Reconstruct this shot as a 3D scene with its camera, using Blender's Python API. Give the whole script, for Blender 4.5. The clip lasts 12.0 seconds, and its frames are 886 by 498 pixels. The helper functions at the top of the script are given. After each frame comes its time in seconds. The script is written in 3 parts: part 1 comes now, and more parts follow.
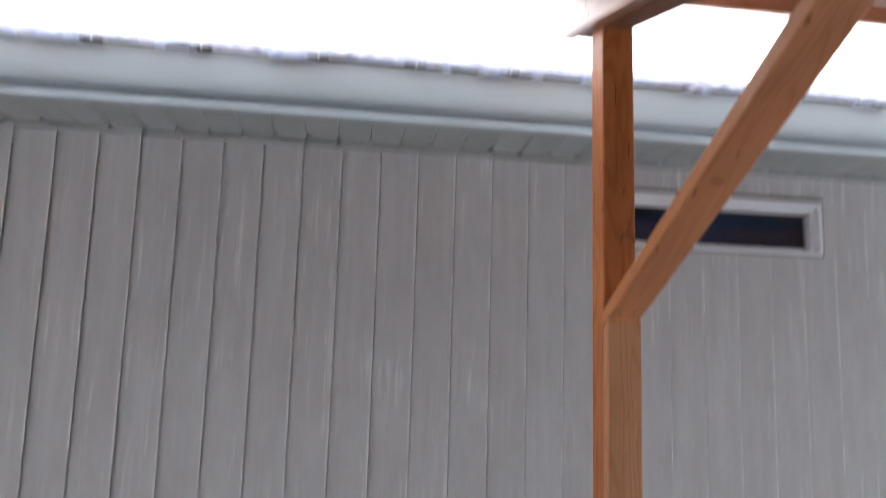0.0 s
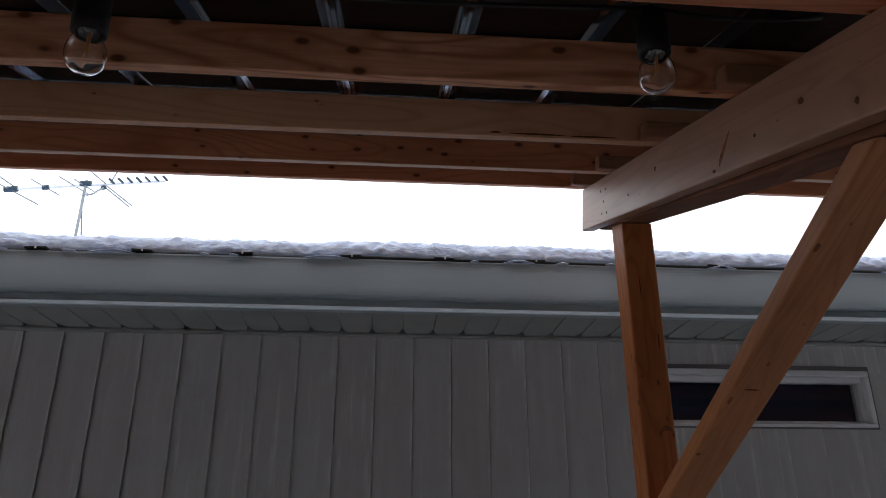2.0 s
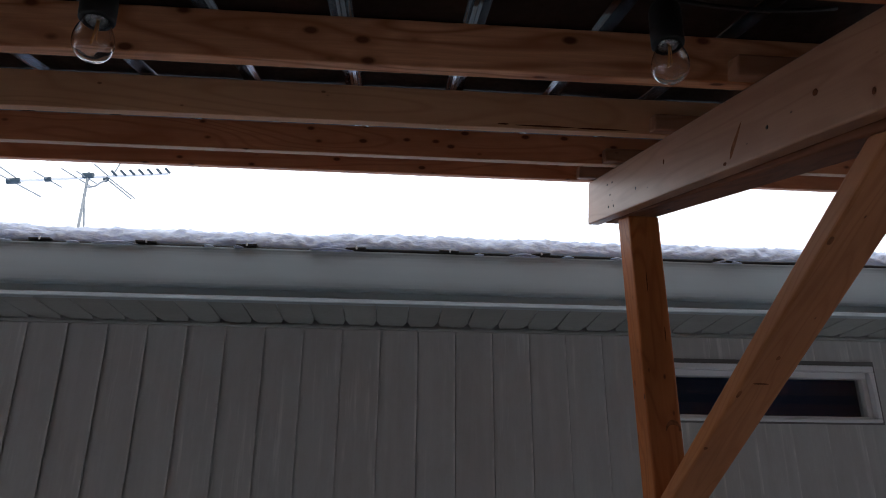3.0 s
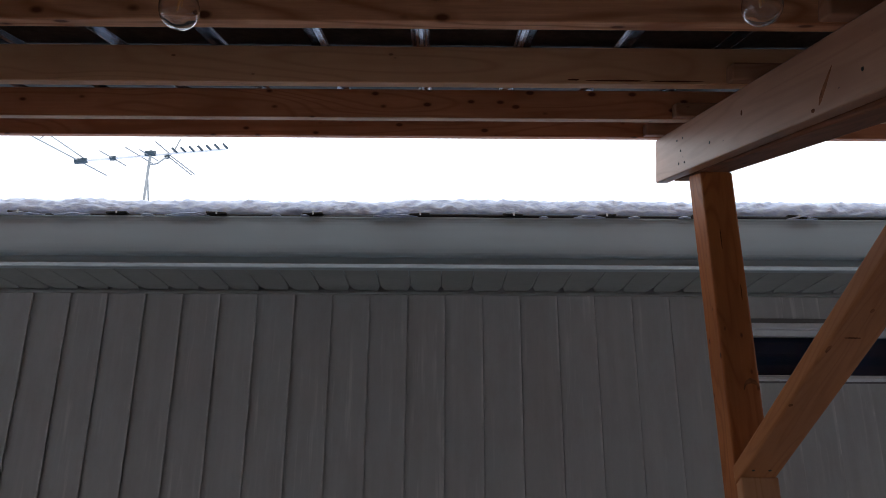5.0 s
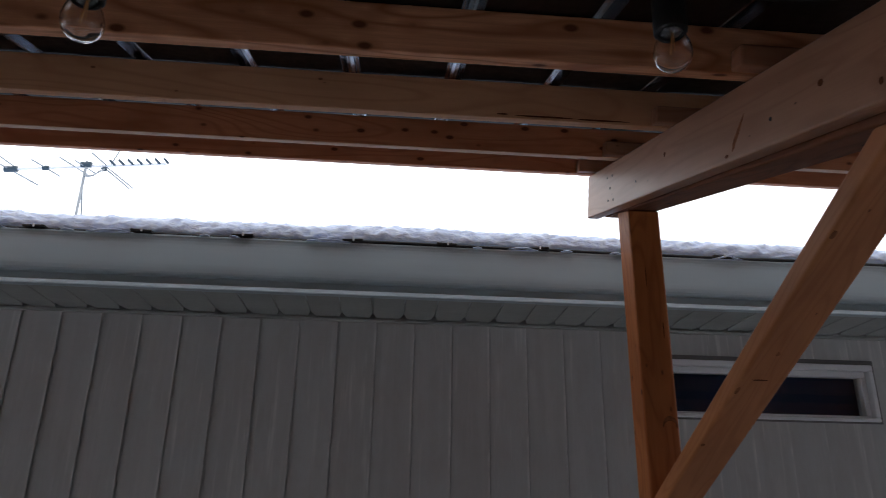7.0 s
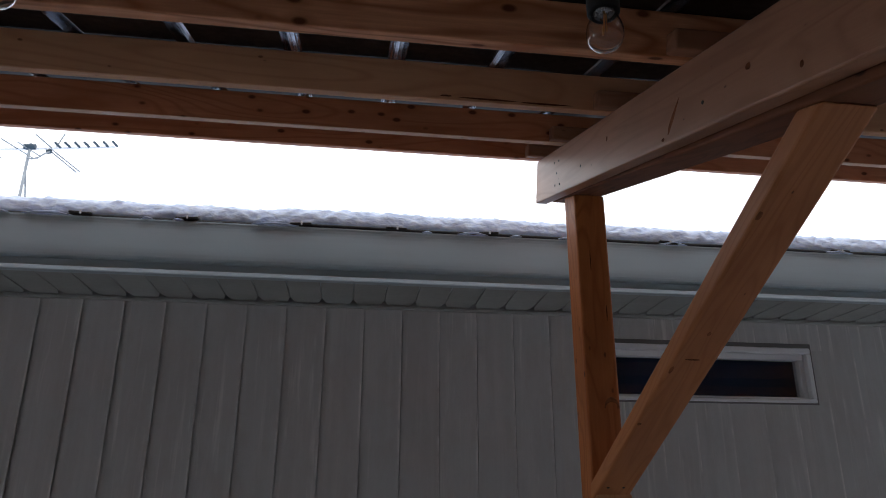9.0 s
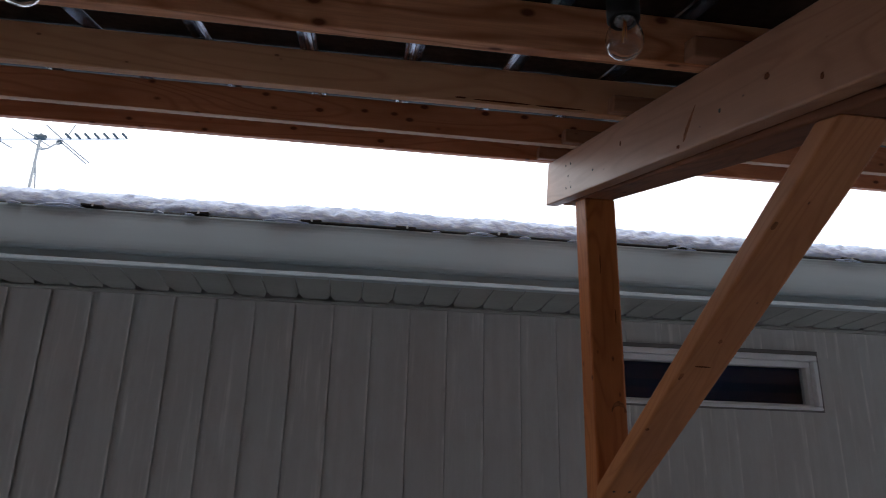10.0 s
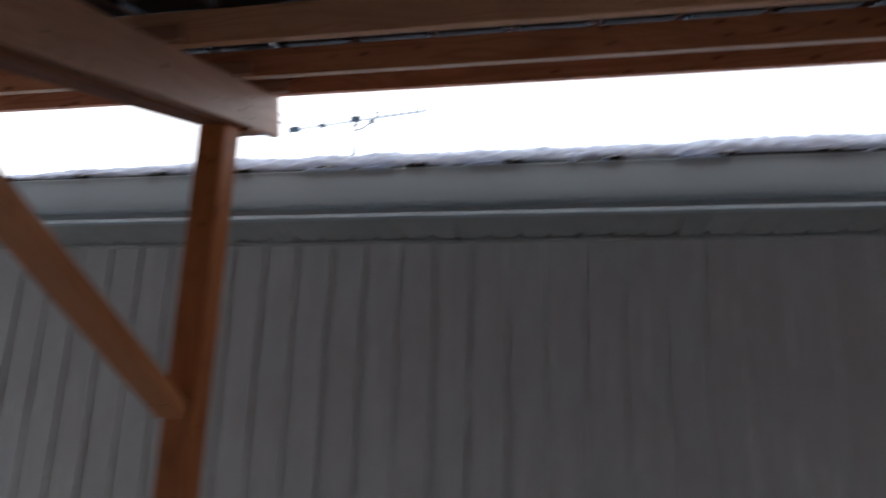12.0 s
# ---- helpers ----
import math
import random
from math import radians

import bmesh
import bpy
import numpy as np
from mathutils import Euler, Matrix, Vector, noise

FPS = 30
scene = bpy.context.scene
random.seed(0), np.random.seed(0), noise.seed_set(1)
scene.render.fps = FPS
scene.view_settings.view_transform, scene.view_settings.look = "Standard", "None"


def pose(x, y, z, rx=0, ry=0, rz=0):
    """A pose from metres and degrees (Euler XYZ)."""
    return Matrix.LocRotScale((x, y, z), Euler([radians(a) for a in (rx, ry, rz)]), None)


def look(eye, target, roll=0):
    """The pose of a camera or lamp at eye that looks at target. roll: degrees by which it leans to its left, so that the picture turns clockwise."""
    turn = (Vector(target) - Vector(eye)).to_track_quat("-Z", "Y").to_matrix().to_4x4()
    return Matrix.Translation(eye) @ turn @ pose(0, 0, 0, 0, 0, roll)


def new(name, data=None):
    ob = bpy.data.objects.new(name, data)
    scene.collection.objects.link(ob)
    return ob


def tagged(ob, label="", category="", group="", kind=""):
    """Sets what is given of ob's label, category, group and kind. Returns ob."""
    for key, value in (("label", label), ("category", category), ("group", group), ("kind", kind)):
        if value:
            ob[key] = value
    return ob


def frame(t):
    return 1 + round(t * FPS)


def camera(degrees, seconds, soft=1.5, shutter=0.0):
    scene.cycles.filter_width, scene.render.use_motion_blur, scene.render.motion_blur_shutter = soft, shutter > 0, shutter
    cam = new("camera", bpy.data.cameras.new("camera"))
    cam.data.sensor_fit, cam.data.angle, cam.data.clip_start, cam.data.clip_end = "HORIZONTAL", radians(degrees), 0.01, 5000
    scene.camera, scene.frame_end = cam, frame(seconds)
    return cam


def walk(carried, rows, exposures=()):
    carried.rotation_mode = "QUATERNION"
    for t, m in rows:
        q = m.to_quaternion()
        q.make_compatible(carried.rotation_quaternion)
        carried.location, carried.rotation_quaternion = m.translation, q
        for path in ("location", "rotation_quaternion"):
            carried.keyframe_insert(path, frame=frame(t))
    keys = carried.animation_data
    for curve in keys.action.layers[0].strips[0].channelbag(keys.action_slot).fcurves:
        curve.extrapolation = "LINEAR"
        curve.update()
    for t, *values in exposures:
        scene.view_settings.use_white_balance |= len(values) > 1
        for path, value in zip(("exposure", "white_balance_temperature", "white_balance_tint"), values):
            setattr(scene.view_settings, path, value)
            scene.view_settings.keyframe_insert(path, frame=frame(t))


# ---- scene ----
cam = camera(66.5, 12.0, soft=0.55, shutter=0.7)
PATH = [
    (0, (0.174, 0.294, 1.625), (0.440, 2.259, 1.885), 1.7),
    (0.1, (0.160, 0.284, 1.635), (0.442, 2.235, 1.975), 1.6),
    (0.2, (0.170, 0.273, 1.644), (0.422, 2.215, 2.056), 1.5),
    (0.3, (0.171, 0.26, 1.647), (0.378, 2.187, 2.142), 1.0),
    (0.5, (0.155, 0.256, 1.707), (0.336, 2.162, 2.287), 0.15),
    (1, (0.171, 0.223, 1.73), (0.314, 2.116, 2.36), -0.60),
    (1.5, (0.177, 0.226, 1.739), (0.322, 2.11, 2.395), 0.05),
    (2, (0.175, 0.236, 1.741), (0.323, 2.11, 2.423), 0.10),
    (2.5, (0.169, 0.242, 1.741), (0.323, 2.117, 2.421), 0.45),
    (4.5, (0.128, 0.252, 1.726), (0.178, 2.161, 2.322), 0.10),
    (5, (0.113, 0.255, 1.722), (0.119, 2.169, 2.304), 0.30),
    (5.5, (0.126, 0.265, 1.719), (0.128, 2.179, 2.3), -0.35),
    (6, (0.134, 0.268, 1.726), (0.18, 2.179, 2.314), -0.10),
    (6.5, (0.149, 0.265, 1.738), (0.246, 2.152, 2.392), 0.80),
    (8.5, (0.218, 0.267, 1.734), (0.465, 2.148, 2.366), 0.00),
    (9, (0.213, 0.27, 1.727), (0.471, 2.153, 2.35), 0.25),
    (9.5, (0.208, 0.282, 1.722), (0.487, 2.166, 2.334), 0.95),
    (10, (0.197, 0.266, 1.734), (0.443, 2.154, 2.349), 1.55),
    (10.5, (0.193, 0.262, 1.726), (0.363, 2.167, 2.312), 1.75),
    (11, (0.157, 0.257, 1.719), (0.175, 2.172, 2.297), 2.35),
    (11.2, (0.097, 0.248, 1.712), (0.014, 2.16, 2.29), 3.25),
    (11.5, (-0.041, 0.226, 1.689), (-0.254, 2.134, 2.244), 3.7),
    (11.7, (-0.205, 0.232, 1.669), (-0.455, 2.139, 2.210), 2.5),
    (12, (-0.432, 0.237, 1.654), (-0.792, 2.143, 2.130), 1.85),
]
EXPOSURES = [(0, 2.0), (0.1, 1.3), (0.2, 0.7), (0.3, 0.2), (0.5, -0.45), (1, -0.1), (1.5, 0), (5.5, 0.02), (6.5, 0.08), (9.5, 0.08), (12, 0.06)]
walk(cam, [(t, look(eye, target, roll)) for t, eye, target, roll in PATH], EXPOSURES)


# ---- light: an overcast winter sky ----
SKY_STRENGTH = 0.155
world = bpy.data.worlds.new("overcast_sky")
scene.world = world
world.use_nodes = True
wn, wl = world.node_tree.nodes, world.node_tree.links
sky = wn.new("ShaderNodeTexSky")
sky.sky_type, sky.sun_disc = "NISHITA", False
sky.sun_elevation, sky.sun_rotation = radians(50), radians(-27)
sky.air_density, sky.dust_density = 1.0, 4.0
haze = wn.new("ShaderNodeMixRGB")
haze.inputs[0].default_value = 0.85
haze.inputs[2].default_value = (10.0, 10.3, 11.0, 1)
wl.new(sky.outputs[0], haze.inputs[1])
wl.new(haze.outputs[0], wn["Background"].inputs[0])
wn["Background"].inputs[1].default_value = SKY_STRENGTH

sun = new("sun", bpy.data.lights.new("sun", "SUN"))
sun.data.energy, sun.data.angle, sun.data.color = 0.5, radians(40), (1.0, 0.97, 0.93)
sun.matrix_world = look((-3, 6, 8), (0, 0, 0))


# ---- materials ----
def nodes(name):
    m = bpy.data.materials.new(name)
    m.use_nodes = True
    return m, m.node_tree.nodes, m.node_tree.links, m.node_tree.nodes["Principled BSDF"]


def coords(n, l, scale, shift=True):
    """Object coordinates, shifted piece by piece, then scaled."""
    tc = n.new("ShaderNodeTexCoord")
    out = tc.outputs["Object"]
    if shift:
        info = n.new("ShaderNodeObjectInfo")
        mul = n.new("ShaderNodeVectorMath")
        mul.operation = "SCALE"
        mul.inputs[0].default_value = (41.0, 17.0, 29.0)
        l.new(info.outputs["Random"], mul.inputs["Scale"])
        add = n.new("ShaderNodeVectorMath")
        l.new(out, add.inputs[0])
        l.new(mul.outputs[0], add.inputs[1])
        out = add.outputs[0]
    mp = n.new("ShaderNodeVectorMath")
    mp.operation = "MULTIPLY"
    mp.inputs[1].default_value = scale
    l.new(out, mp.inputs[0])
    return mp.outputs[0]


def noise_tex(n, l, vec, scale=1.0, detail=4.0, rough=0.55, distortion=0.0):
    t = n.new("ShaderNodeTexNoise")
    t.inputs["Scale"].default_value, t.inputs["Detail"].default_value = scale, detail
    t.inputs["Roughness"].default_value, t.inputs["Distortion"].default_value = rough, distortion
    l.new(vec, t.inputs["Vector"])
    return t.outputs["Fac"]


def ramp(n, l, fac, lo, hi, a=0.0, b=1.0):
    r = n.new("ShaderNodeMapRange")
    r.inputs["From Min"].default_value, r.inputs["From Max"].default_value = lo, hi
    r.inputs["To Min"].default_value, r.inputs["To Max"].default_value = a, b
    l.new(fac, r.inputs["Value"])
    return r.outputs[0]


def math_node(n, l, op, a, b):
    m = n.new("ShaderNodeMath")
    m.operation = op
    for i, v in enumerate((a, b)):
        if isinstance(v, (int, float)):
            m.inputs[i].default_value = v
        else:
            l.new(v, m.inputs[i])
    return m.outputs[0]


def mix(n, l, fac, a, b):
    m = n.new("ShaderNodeMixRGB")
    for i, v in ((0, fac), (1, a), (2, b)):
        if isinstance(v, tuple):
            m.inputs[i].default_value = (*v, 1)
        elif isinstance(v, (int, float)):
            m.inputs[i].default_value = v
        else:
            l.new(v, m.inputs[i])
    return m.outputs[0]


def bump(n, l, p, height, strength, distance):
    b = n.new("ShaderNodeBump")
    b.inputs["Strength"].default_value, b.inputs["Distance"].default_value = strength, distance
    l.new(height, b.inputs["Height"])
    l.new(b.outputs[0], p.inputs["Normal"])


def wood(name, light, mid, dark, knot_size=0.16, rough=0.62, gloss=0.14):
    """Sawn softwood with the grain along the piece's own x, contour grain, knots and stains."""
    m, n, l, p = nodes(name)
    broad = noise_tex(n, l, coords(n, l, (1.1, 8.0, 8.0)), 1.0, 2.0, 0.5, 0.4)
    rings = math_node(n, l, "PINGPONG", math_node(n, l, "MULTIPLY", broad, 13.0), 0.5)
    rings = ramp(n, l, rings, 0.02, 0.24, 1.0, 0.0)
    fibre = noise_tex(n, l, coords(n, l, (5.0, 150.0, 150.0)), 1.0, 5.0, 0.7)
    stain = noise_tex(n, l, coords(n, l, (2.2, 5.0, 5.0)), 1.0, 4.0, 0.6)
    vor = n.new("ShaderNodeTexVoronoi")
    vor.inputs["Scale"].default_value = 1.0
    l.new(coords(n, l, (13.0, 25.0, 25.0)), vor.inputs["Vector"])
    knot = ramp(n, l, vor.outputs["Distance"], knot_size * 0.55, knot_size, 1.0, 0.0)
    halo = ramp(n, l, vor.outputs["Distance"], knot_size, knot_size * 2.3, 0.55, 0.0)
    col = mix(n, l, ramp(n, l, rings, 0.0, 1.0, 0.0, 0.95), light, mid)
    col = mix(n, l, ramp(n, l, fibre, 0.35, 0.75, 0.0, 0.6), col, mid)
    col = mix(n, l, ramp(n, l, stain, 0.45, 0.75, 0.0, 0.5), col, dark)
    col = mix(n, l, halo, col, mid)
    col = mix(n, l, knot, col, tuple(c * 0.6 for c in dark))
    l.new(col, p.inputs["Base Color"])
    p.inputs["Roughness"].default_value = rough
    p.inputs["Specular IOR Level"].default_value = gloss
    bump(n, l, p, math_node(n, l, "ADD", fibre, math_node(n, l, "MULTIPLY", rings, 0.4)), 0.25, 0.0012)
    return m


WOOD_PURLIN = wood("stained_softwood", (0.62, 0.250, 0.130), (0.48, 0.170, 0.082), (0.22, 0.068, 0.030), 0.17)
WOOD_AMBER = wood("amber_knotty_softwood", (0.80, 0.400, 0.225), (0.46, 0.175, 0.080), (0.26, 0.085, 0.036), 0.20)
WOOD_TAN = wood("tan_purlin_softwood", (0.70, 0.390, 0.222), (0.60, 0.310, 0.168), (0.42, 0.190, 0.095), 0.08)
# Light thrown up by the snow is put into this paler colour.
WOOD_EDGE_LIT = wood("snow_lit_edge", (0.74, 0.50, 0.34), (0.64, 0.41, 0.27), (0.48, 0.28, 0.17), 0.1)
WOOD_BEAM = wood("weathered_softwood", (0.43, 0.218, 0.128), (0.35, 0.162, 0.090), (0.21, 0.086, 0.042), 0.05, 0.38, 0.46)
WOOD_POST = wood("orange_stained_softwood", (0.47, 0.160, 0.052), (0.34, 0.104, 0.032), (0.18, 0.050, 0.015), 0.13, 0.5, 0.22)
# Carrier wood: the shade under the roof is put into its darker colour.
WOOD_SHADED = wood("shaded_softwood", (0.22, 0.085, 0.042), (0.15, 0.056, 0.027), (0.08, 0.03, 0.015), 0.15)
WOOD_BLOCK = wood("brown_softwood_offcut", (0.42, 0.205, 0.125), (0.32, 0.145, 0.082), (0.19, 0.075, 0.040), 0.12)
WOOD_BRACE = wood("tan_softwood", (0.47, 0.188, 0.074), (0.39, 0.143, 0.053), (0.25, 0.083, 0.029), 0.05, 0.5, 0.25)
WOOD_RAW = wood("pale_raw_softwood", (0.56, 0.285, 0.150), (0.48, 0.220, 0.105), (0.34, 0.135, 0.058), 0.07, 0.6, 0.25)


PLANK, SLAT = 0.127, 0.1008  # widths of a siding plank and of a soffit slat


def siding_material():
    m, n, l, p = nodes("chalky_taupe_paint")
    streak = noise_tex(n, l, coords(n, l, (30.0, 30.0, 1.6)), 1.0, 5.0, 0.65)
    thin = noise_tex(n, l, coords(n, l, (62.0, 62.0, 3.4)), 1.0, 3.0, 0.6)
    where = noise_tex(n, l, coords(n, l, (5.0, 5.0, 3.4)), 1.0, 3.0, 0.6)
    tone = noise_tex(n, l, coords(n, l, (2.0, 2.0, 1.1)), 1.0, 2.0)
    blotch = noise_tex(n, l, coords(n, l, (14.0, 14.0, 6.0)), 1.0, 5.0, 0.7)
    col = mix(n, l, ramp(n, l, tone, 0.3, 0.7), (0.482, 0.486, 0.482), (0.514, 0.533, 0.538))
    col = mix(n, l, ramp(n, l, blotch, 0.42, 0.70, 0.0, 0.5), col, (0.425, 0.402, 0.394))
    col = mix(n, l, ramp(n, l, streak, 0.46, 0.74, 0.0, 0.5), col, (0.595, 0.590, 0.585))
    chalk = math_node(n, l, "MULTIPLY", ramp(n, l, thin, 0.54, 0.72, 0.0, 0.9), ramp(n, l, where, 0.46, 0.66, 0.0, 0.8))
    col = mix(n, l, chalk, col, (0.74, 0.73, 0.71))
    split = n.new("ShaderNodeSeparateXYZ")
    l.new(coords(n, l, (1.0, 1.0, 1.0), False), split.inputs[0])
    edge = ramp(n, l, split.outputs["X"], PLANK - 0.0085, PLANK - 0.003)
    edge = math_node(n, l, "MULTIPLY", edge, math_node(n, l, "LESS_THAN", split.outputs["X"], PLANK + 0.001))
    worn = noise_tex(n, l, coords(n, l, (3.0, 3.0, 5.0)), 1.0, 4.0, 0.65)
    col = mix(n, l, math_node(n, l, "MULTIPLY", edge, ramp(n, l, worn, 0.44, 0.62, 0.05, 0.85)), col, (0.74, 0.73, 0.71))
    l.new(col, p.inputs["Base Color"])
    p.inputs["Roughness"].default_value = 0.68
    p.inputs["Specular IOR Level"].default_value = 0.10
    bump(n, l, p, streak, 0.12, 0.002)
    return m


def paint(name, colour, rough=0.45, wear=0.12, scale=(2.5, 9.0, 9.0), metal=0.0, shift=True):
    m, n, l, p = nodes(name)
    big = noise_tex(n, l, coords(n, l, scale, shift), 1.0, 5.0, 0.6)
    fine = noise_tex(n, l, coords(n, l, (60.0, 60.0, 60.0), shift), 1.0, 3.0)
    darker = tuple(c * (1 - 2 * wear) for c in colour)
    col = mix(n, l, ramp(n, l, big, 0.35, 0.75), colour, darker)
    l.new(col, p.inputs["Base Color"])
    l.new(ramp(n, l, fine, 0.3, 0.7, rough - 0.06, rough + 0.08), p.inputs["Roughness"])
    p.inputs["Metallic"].default_value = metal
    bump(n, l, p, big, 0.06, 0.004)
    return m


SIDING = siding_material()
GUTTER = paint("pale_grey_aluminium", (0.465, 0.555, 0.595), 0.36, 0.05, (1.5, 14.0, 14.0))
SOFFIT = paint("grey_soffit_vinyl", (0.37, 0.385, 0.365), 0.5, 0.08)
WINDOW_WHITE = paint("white_vinyl_and_boom_glare", (0.80, 0.82, 0.85), 0.35, 0.05)
TRIM_GREY = paint("grey_window_trim", (0.16, 0.155, 0.155), 0.55, 0.1)
BLACK = paint("black_plastic_and_gap_shade", (0.010, 0.010, 0.011), 0.6, 0.2)
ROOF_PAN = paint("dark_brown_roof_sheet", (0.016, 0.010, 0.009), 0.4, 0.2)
# Skylight in the rib hollows is put into a brighter metal than the pans.
ROOF_RIB_GLEAM = paint("sky_gleam_rib", (0.44, 0.47, 0.52), 0.12, 0.3, (150, 1.2, 60), 0.95)
SHINGLE = paint("dark_shingle", (0.06, 0.058, 0.056), 0.9, 0.2)
STEEL = paint("dull_aluminium", (0.34, 0.37, 0.39), 0.4, 0.15, (6, 6, 6), 0.7)
DARK_BLUE = paint("dark_blue_plastic", (0.03, 0.06, 0.085), 0.5, 0.1, (20, 20, 20))
NAIL = paint("dark_nail_steel", (0.05, 0.045, 0.04), 0.5, 0.2, (40, 40, 40), 0.6)
# Pale coat of the added, unseen walls, chosen for its bounce.
TAN = paint("bounce_render", (0.76, 0.76, 0.76), 0.8, 0.08, (1, 1, 1))
BRASS = paint("bulb_cap_metal", (0.34, 0.35, 0.36), 0.25, 0.1, (20, 20, 20), 1.0)
KNOT = paint("dark_knot_wood", (0.15, 0.050, 0.021), 0.85, 0.25, (150, 150, 150))
SPIKE = paint("brown_spike_knot_wood", (0.28, 0.112, 0.052), 0.9, 0.3, (90, 90, 20))
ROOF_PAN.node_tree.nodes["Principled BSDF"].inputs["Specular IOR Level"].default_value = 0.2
for m in (KNOT, SPIKE):
    m.node_tree.nodes["Principled BSDF"].inputs["Specular IOR Level"].default_value = 0.05
# Pale for upward bounce onto the purlins; the deck is unseen.
DECK = paint("pale_bounce_deck", (0.40, 0.37, 0.34), 0.75, 0.15, (1, 6, 6))


def snow_material(name, low, high):
    m, n, l, p = nodes(name)
    a = noise_tex(n, l, coords(n, l, (48, 60, 95), False), 1.0, 1.5, 0.45, 0.3)
    b = noise_tex(n, l, coords(n, l, (160, 160, 160), False), 1.0, 3.0, 0.6)
    col = mix(n, l, ramp(n, l, a, 0.3, 0.7), low, high)
    l.new(col, p.inputs["Base Color"])
    p.inputs["Roughness"].default_value = 0.6
    bump(n, l, p, math_node(n, l, "ADD", a, math_node(n, l, "MULTIPLY", b, 0.10)), 0.6, 0.007)
    return m


# Roof snow: the blue of its skylit shade is put into the colour.
SNOW_SHADED = snow_material("blue_shaded_snow", (0.58, 0.69, 0.93), (0.75, 0.84, 0.98))
# Ground snow is kept whiter so that its bounce stays neutral.
GROUND_SNOW = snow_material("whiter_snow", (0.76, 0.80, 0.87), (0.84, 0.87, 0.92))


def glass_material(name, tint, rough=0.0):
    m, n, l, p = nodes(name)
    p.inputs["Base Color"].default_value = (*tint, 1)
    p.inputs["Transmission Weight"].default_value = 1.0
    p.inputs["Roughness"].default_value = rough
    p.inputs["IOR"].default_value = 1.45
    return m


BULB_GLASS = glass_material("clear_bulb_glass", (1, 1, 1))
PANE_GLASS = glass_material("window_glass", (0.75, 0.8, 0.85))
FILAMENT = paint("amber_filament", (0.90, 0.42, 0.13), 0.4, 0.05, (30, 30, 30))
# Navy that paints in the unlit room and the glass's bluish reflection.
DARK_ROOM = paint("painted_room_shade", (0.040, 0.075, 0.140), 0.8, 0.1)


# ---- building helpers ----
def link(name, bm, material, smooth=False):
    me = bpy.data.meshes.new(name)
    bmesh.ops.recalc_face_normals(bm, faces=bm.faces)
    bm.to_mesh(me)
    bm.free()
    for mat in material if isinstance(material, (list, tuple)) else [material]:
        me.materials.append(mat)
    if smooth:
        for poly in me.polygons:
            poly.use_smooth = True
    return new(name, me)


def part(name, bm, material, parent, label="", smooth=False):
    ob = link(name, bm, material, smooth)
    ob.parent = parent
    return tagged(ob, label)


def piece(name, mesh, parent, m):
    ob = new(name, mesh)
    ob.parent, ob.matrix_local = parent, m
    return ob


def box(x0, x1, y0, y1, z0, z1, bevel=0.0, segments=2):
    bm = bmesh.new()
    bmesh.ops.create_cube(bm, size=1.0)
    bmesh.ops.scale(bm, vec=(x1 - x0, y1 - y0, z1 - z0), verts=bm.verts)
    bmesh.ops.translate(bm, vec=((x0 + x1) / 2, (y0 + y1) / 2, (z0 + z1) / 2), verts=bm.verts)
    if bevel:
        bmesh.ops.bevel(bm, geom=bm.edges[:], offset=bevel, segments=segments, affect="EDGES", profile=0.5)
    return bm


def extrude_profile(points, x0, x1, closed=False):
    """A profile of (y, z) pairs drawn out along x."""
    bm = bmesh.new()
    a = [bm.verts.new((x0, y, z)) for y, z in points]
    b = [bm.verts.new((x1, y, z)) for y, z in points]
    k = len(points)
    for i in range(k if closed else k - 1):
        j = (i + 1) % k
        bm.faces.new((a[i], a[j], b[j], b[i]))
    if closed:
        bm.faces.new(a)
        bm.faces.new(b[::-1])
    return bm


def lathe(profile, segments=24):
    """A profile of (radius, z) turned round z."""
    bm = bmesh.new()
    rings = []
    for r, z in profile:
        rings.append([bm.verts.new((r * math.cos(2 * math.pi * i / segments), r * math.sin(2 * math.pi * i / segments), z)) for i in range(segments)] if r > 1e-5 else [bm.verts.new((0, 0, z))])
    for a, b in zip(rings, rings[1:]):
        for i in range(segments):
            j = (i + 1) % segments
            if len(a) == 1 and len(b) > 1:
                bm.faces.new((a[0], b[i], b[j]))
            elif len(b) == 1 and len(a) > 1:
                bm.faces.new((a[i], b[0], a[j]))
            elif len(a) > 1:
                bm.faces.new((a[i], b[i], b[j], a[j]))
    return bm


def rod(bm, a, b, r, segments=8):
    a, b = Vector(a), Vector(b)
    made = bmesh.ops.create_cone(bm, cap_ends=True, segments=segments, radius1=r, radius2=r, depth=(b - a).length)
    m = Matrix.Translation((a + b) / 2) @ (b - a).to_track_quat("Z", "Y").to_matrix().to_4x4()
    bmesh.ops.transform(bm, matrix=m, verts=made["verts"])
    return bm


def tube(points, r, segments=8):
    """One unbroken round cable through the points, which run mainly along x."""
    bm = bmesh.new()
    prev = None
    for p in points:
        ring = [bm.verts.new((p[0], p[1] + r * math.cos(2 * math.pi * i / segments), p[2] + r * math.sin(2 * math.pi * i / segments))) for i in range(segments)]
        if prev:
            for i in range(segments):
                bm.faces.new((prev[i], prev[(i + 1) % segments], ring[(i + 1) % segments], ring[i]))
        else:
            bm.faces.new(ring[::-1])
        prev = ring
    bm.faces.new(prev)
    return bm


def empty(name, x=0, y=0, z=0):
    ob = new(name)
    ob.location = (x, y, z)
    return ob


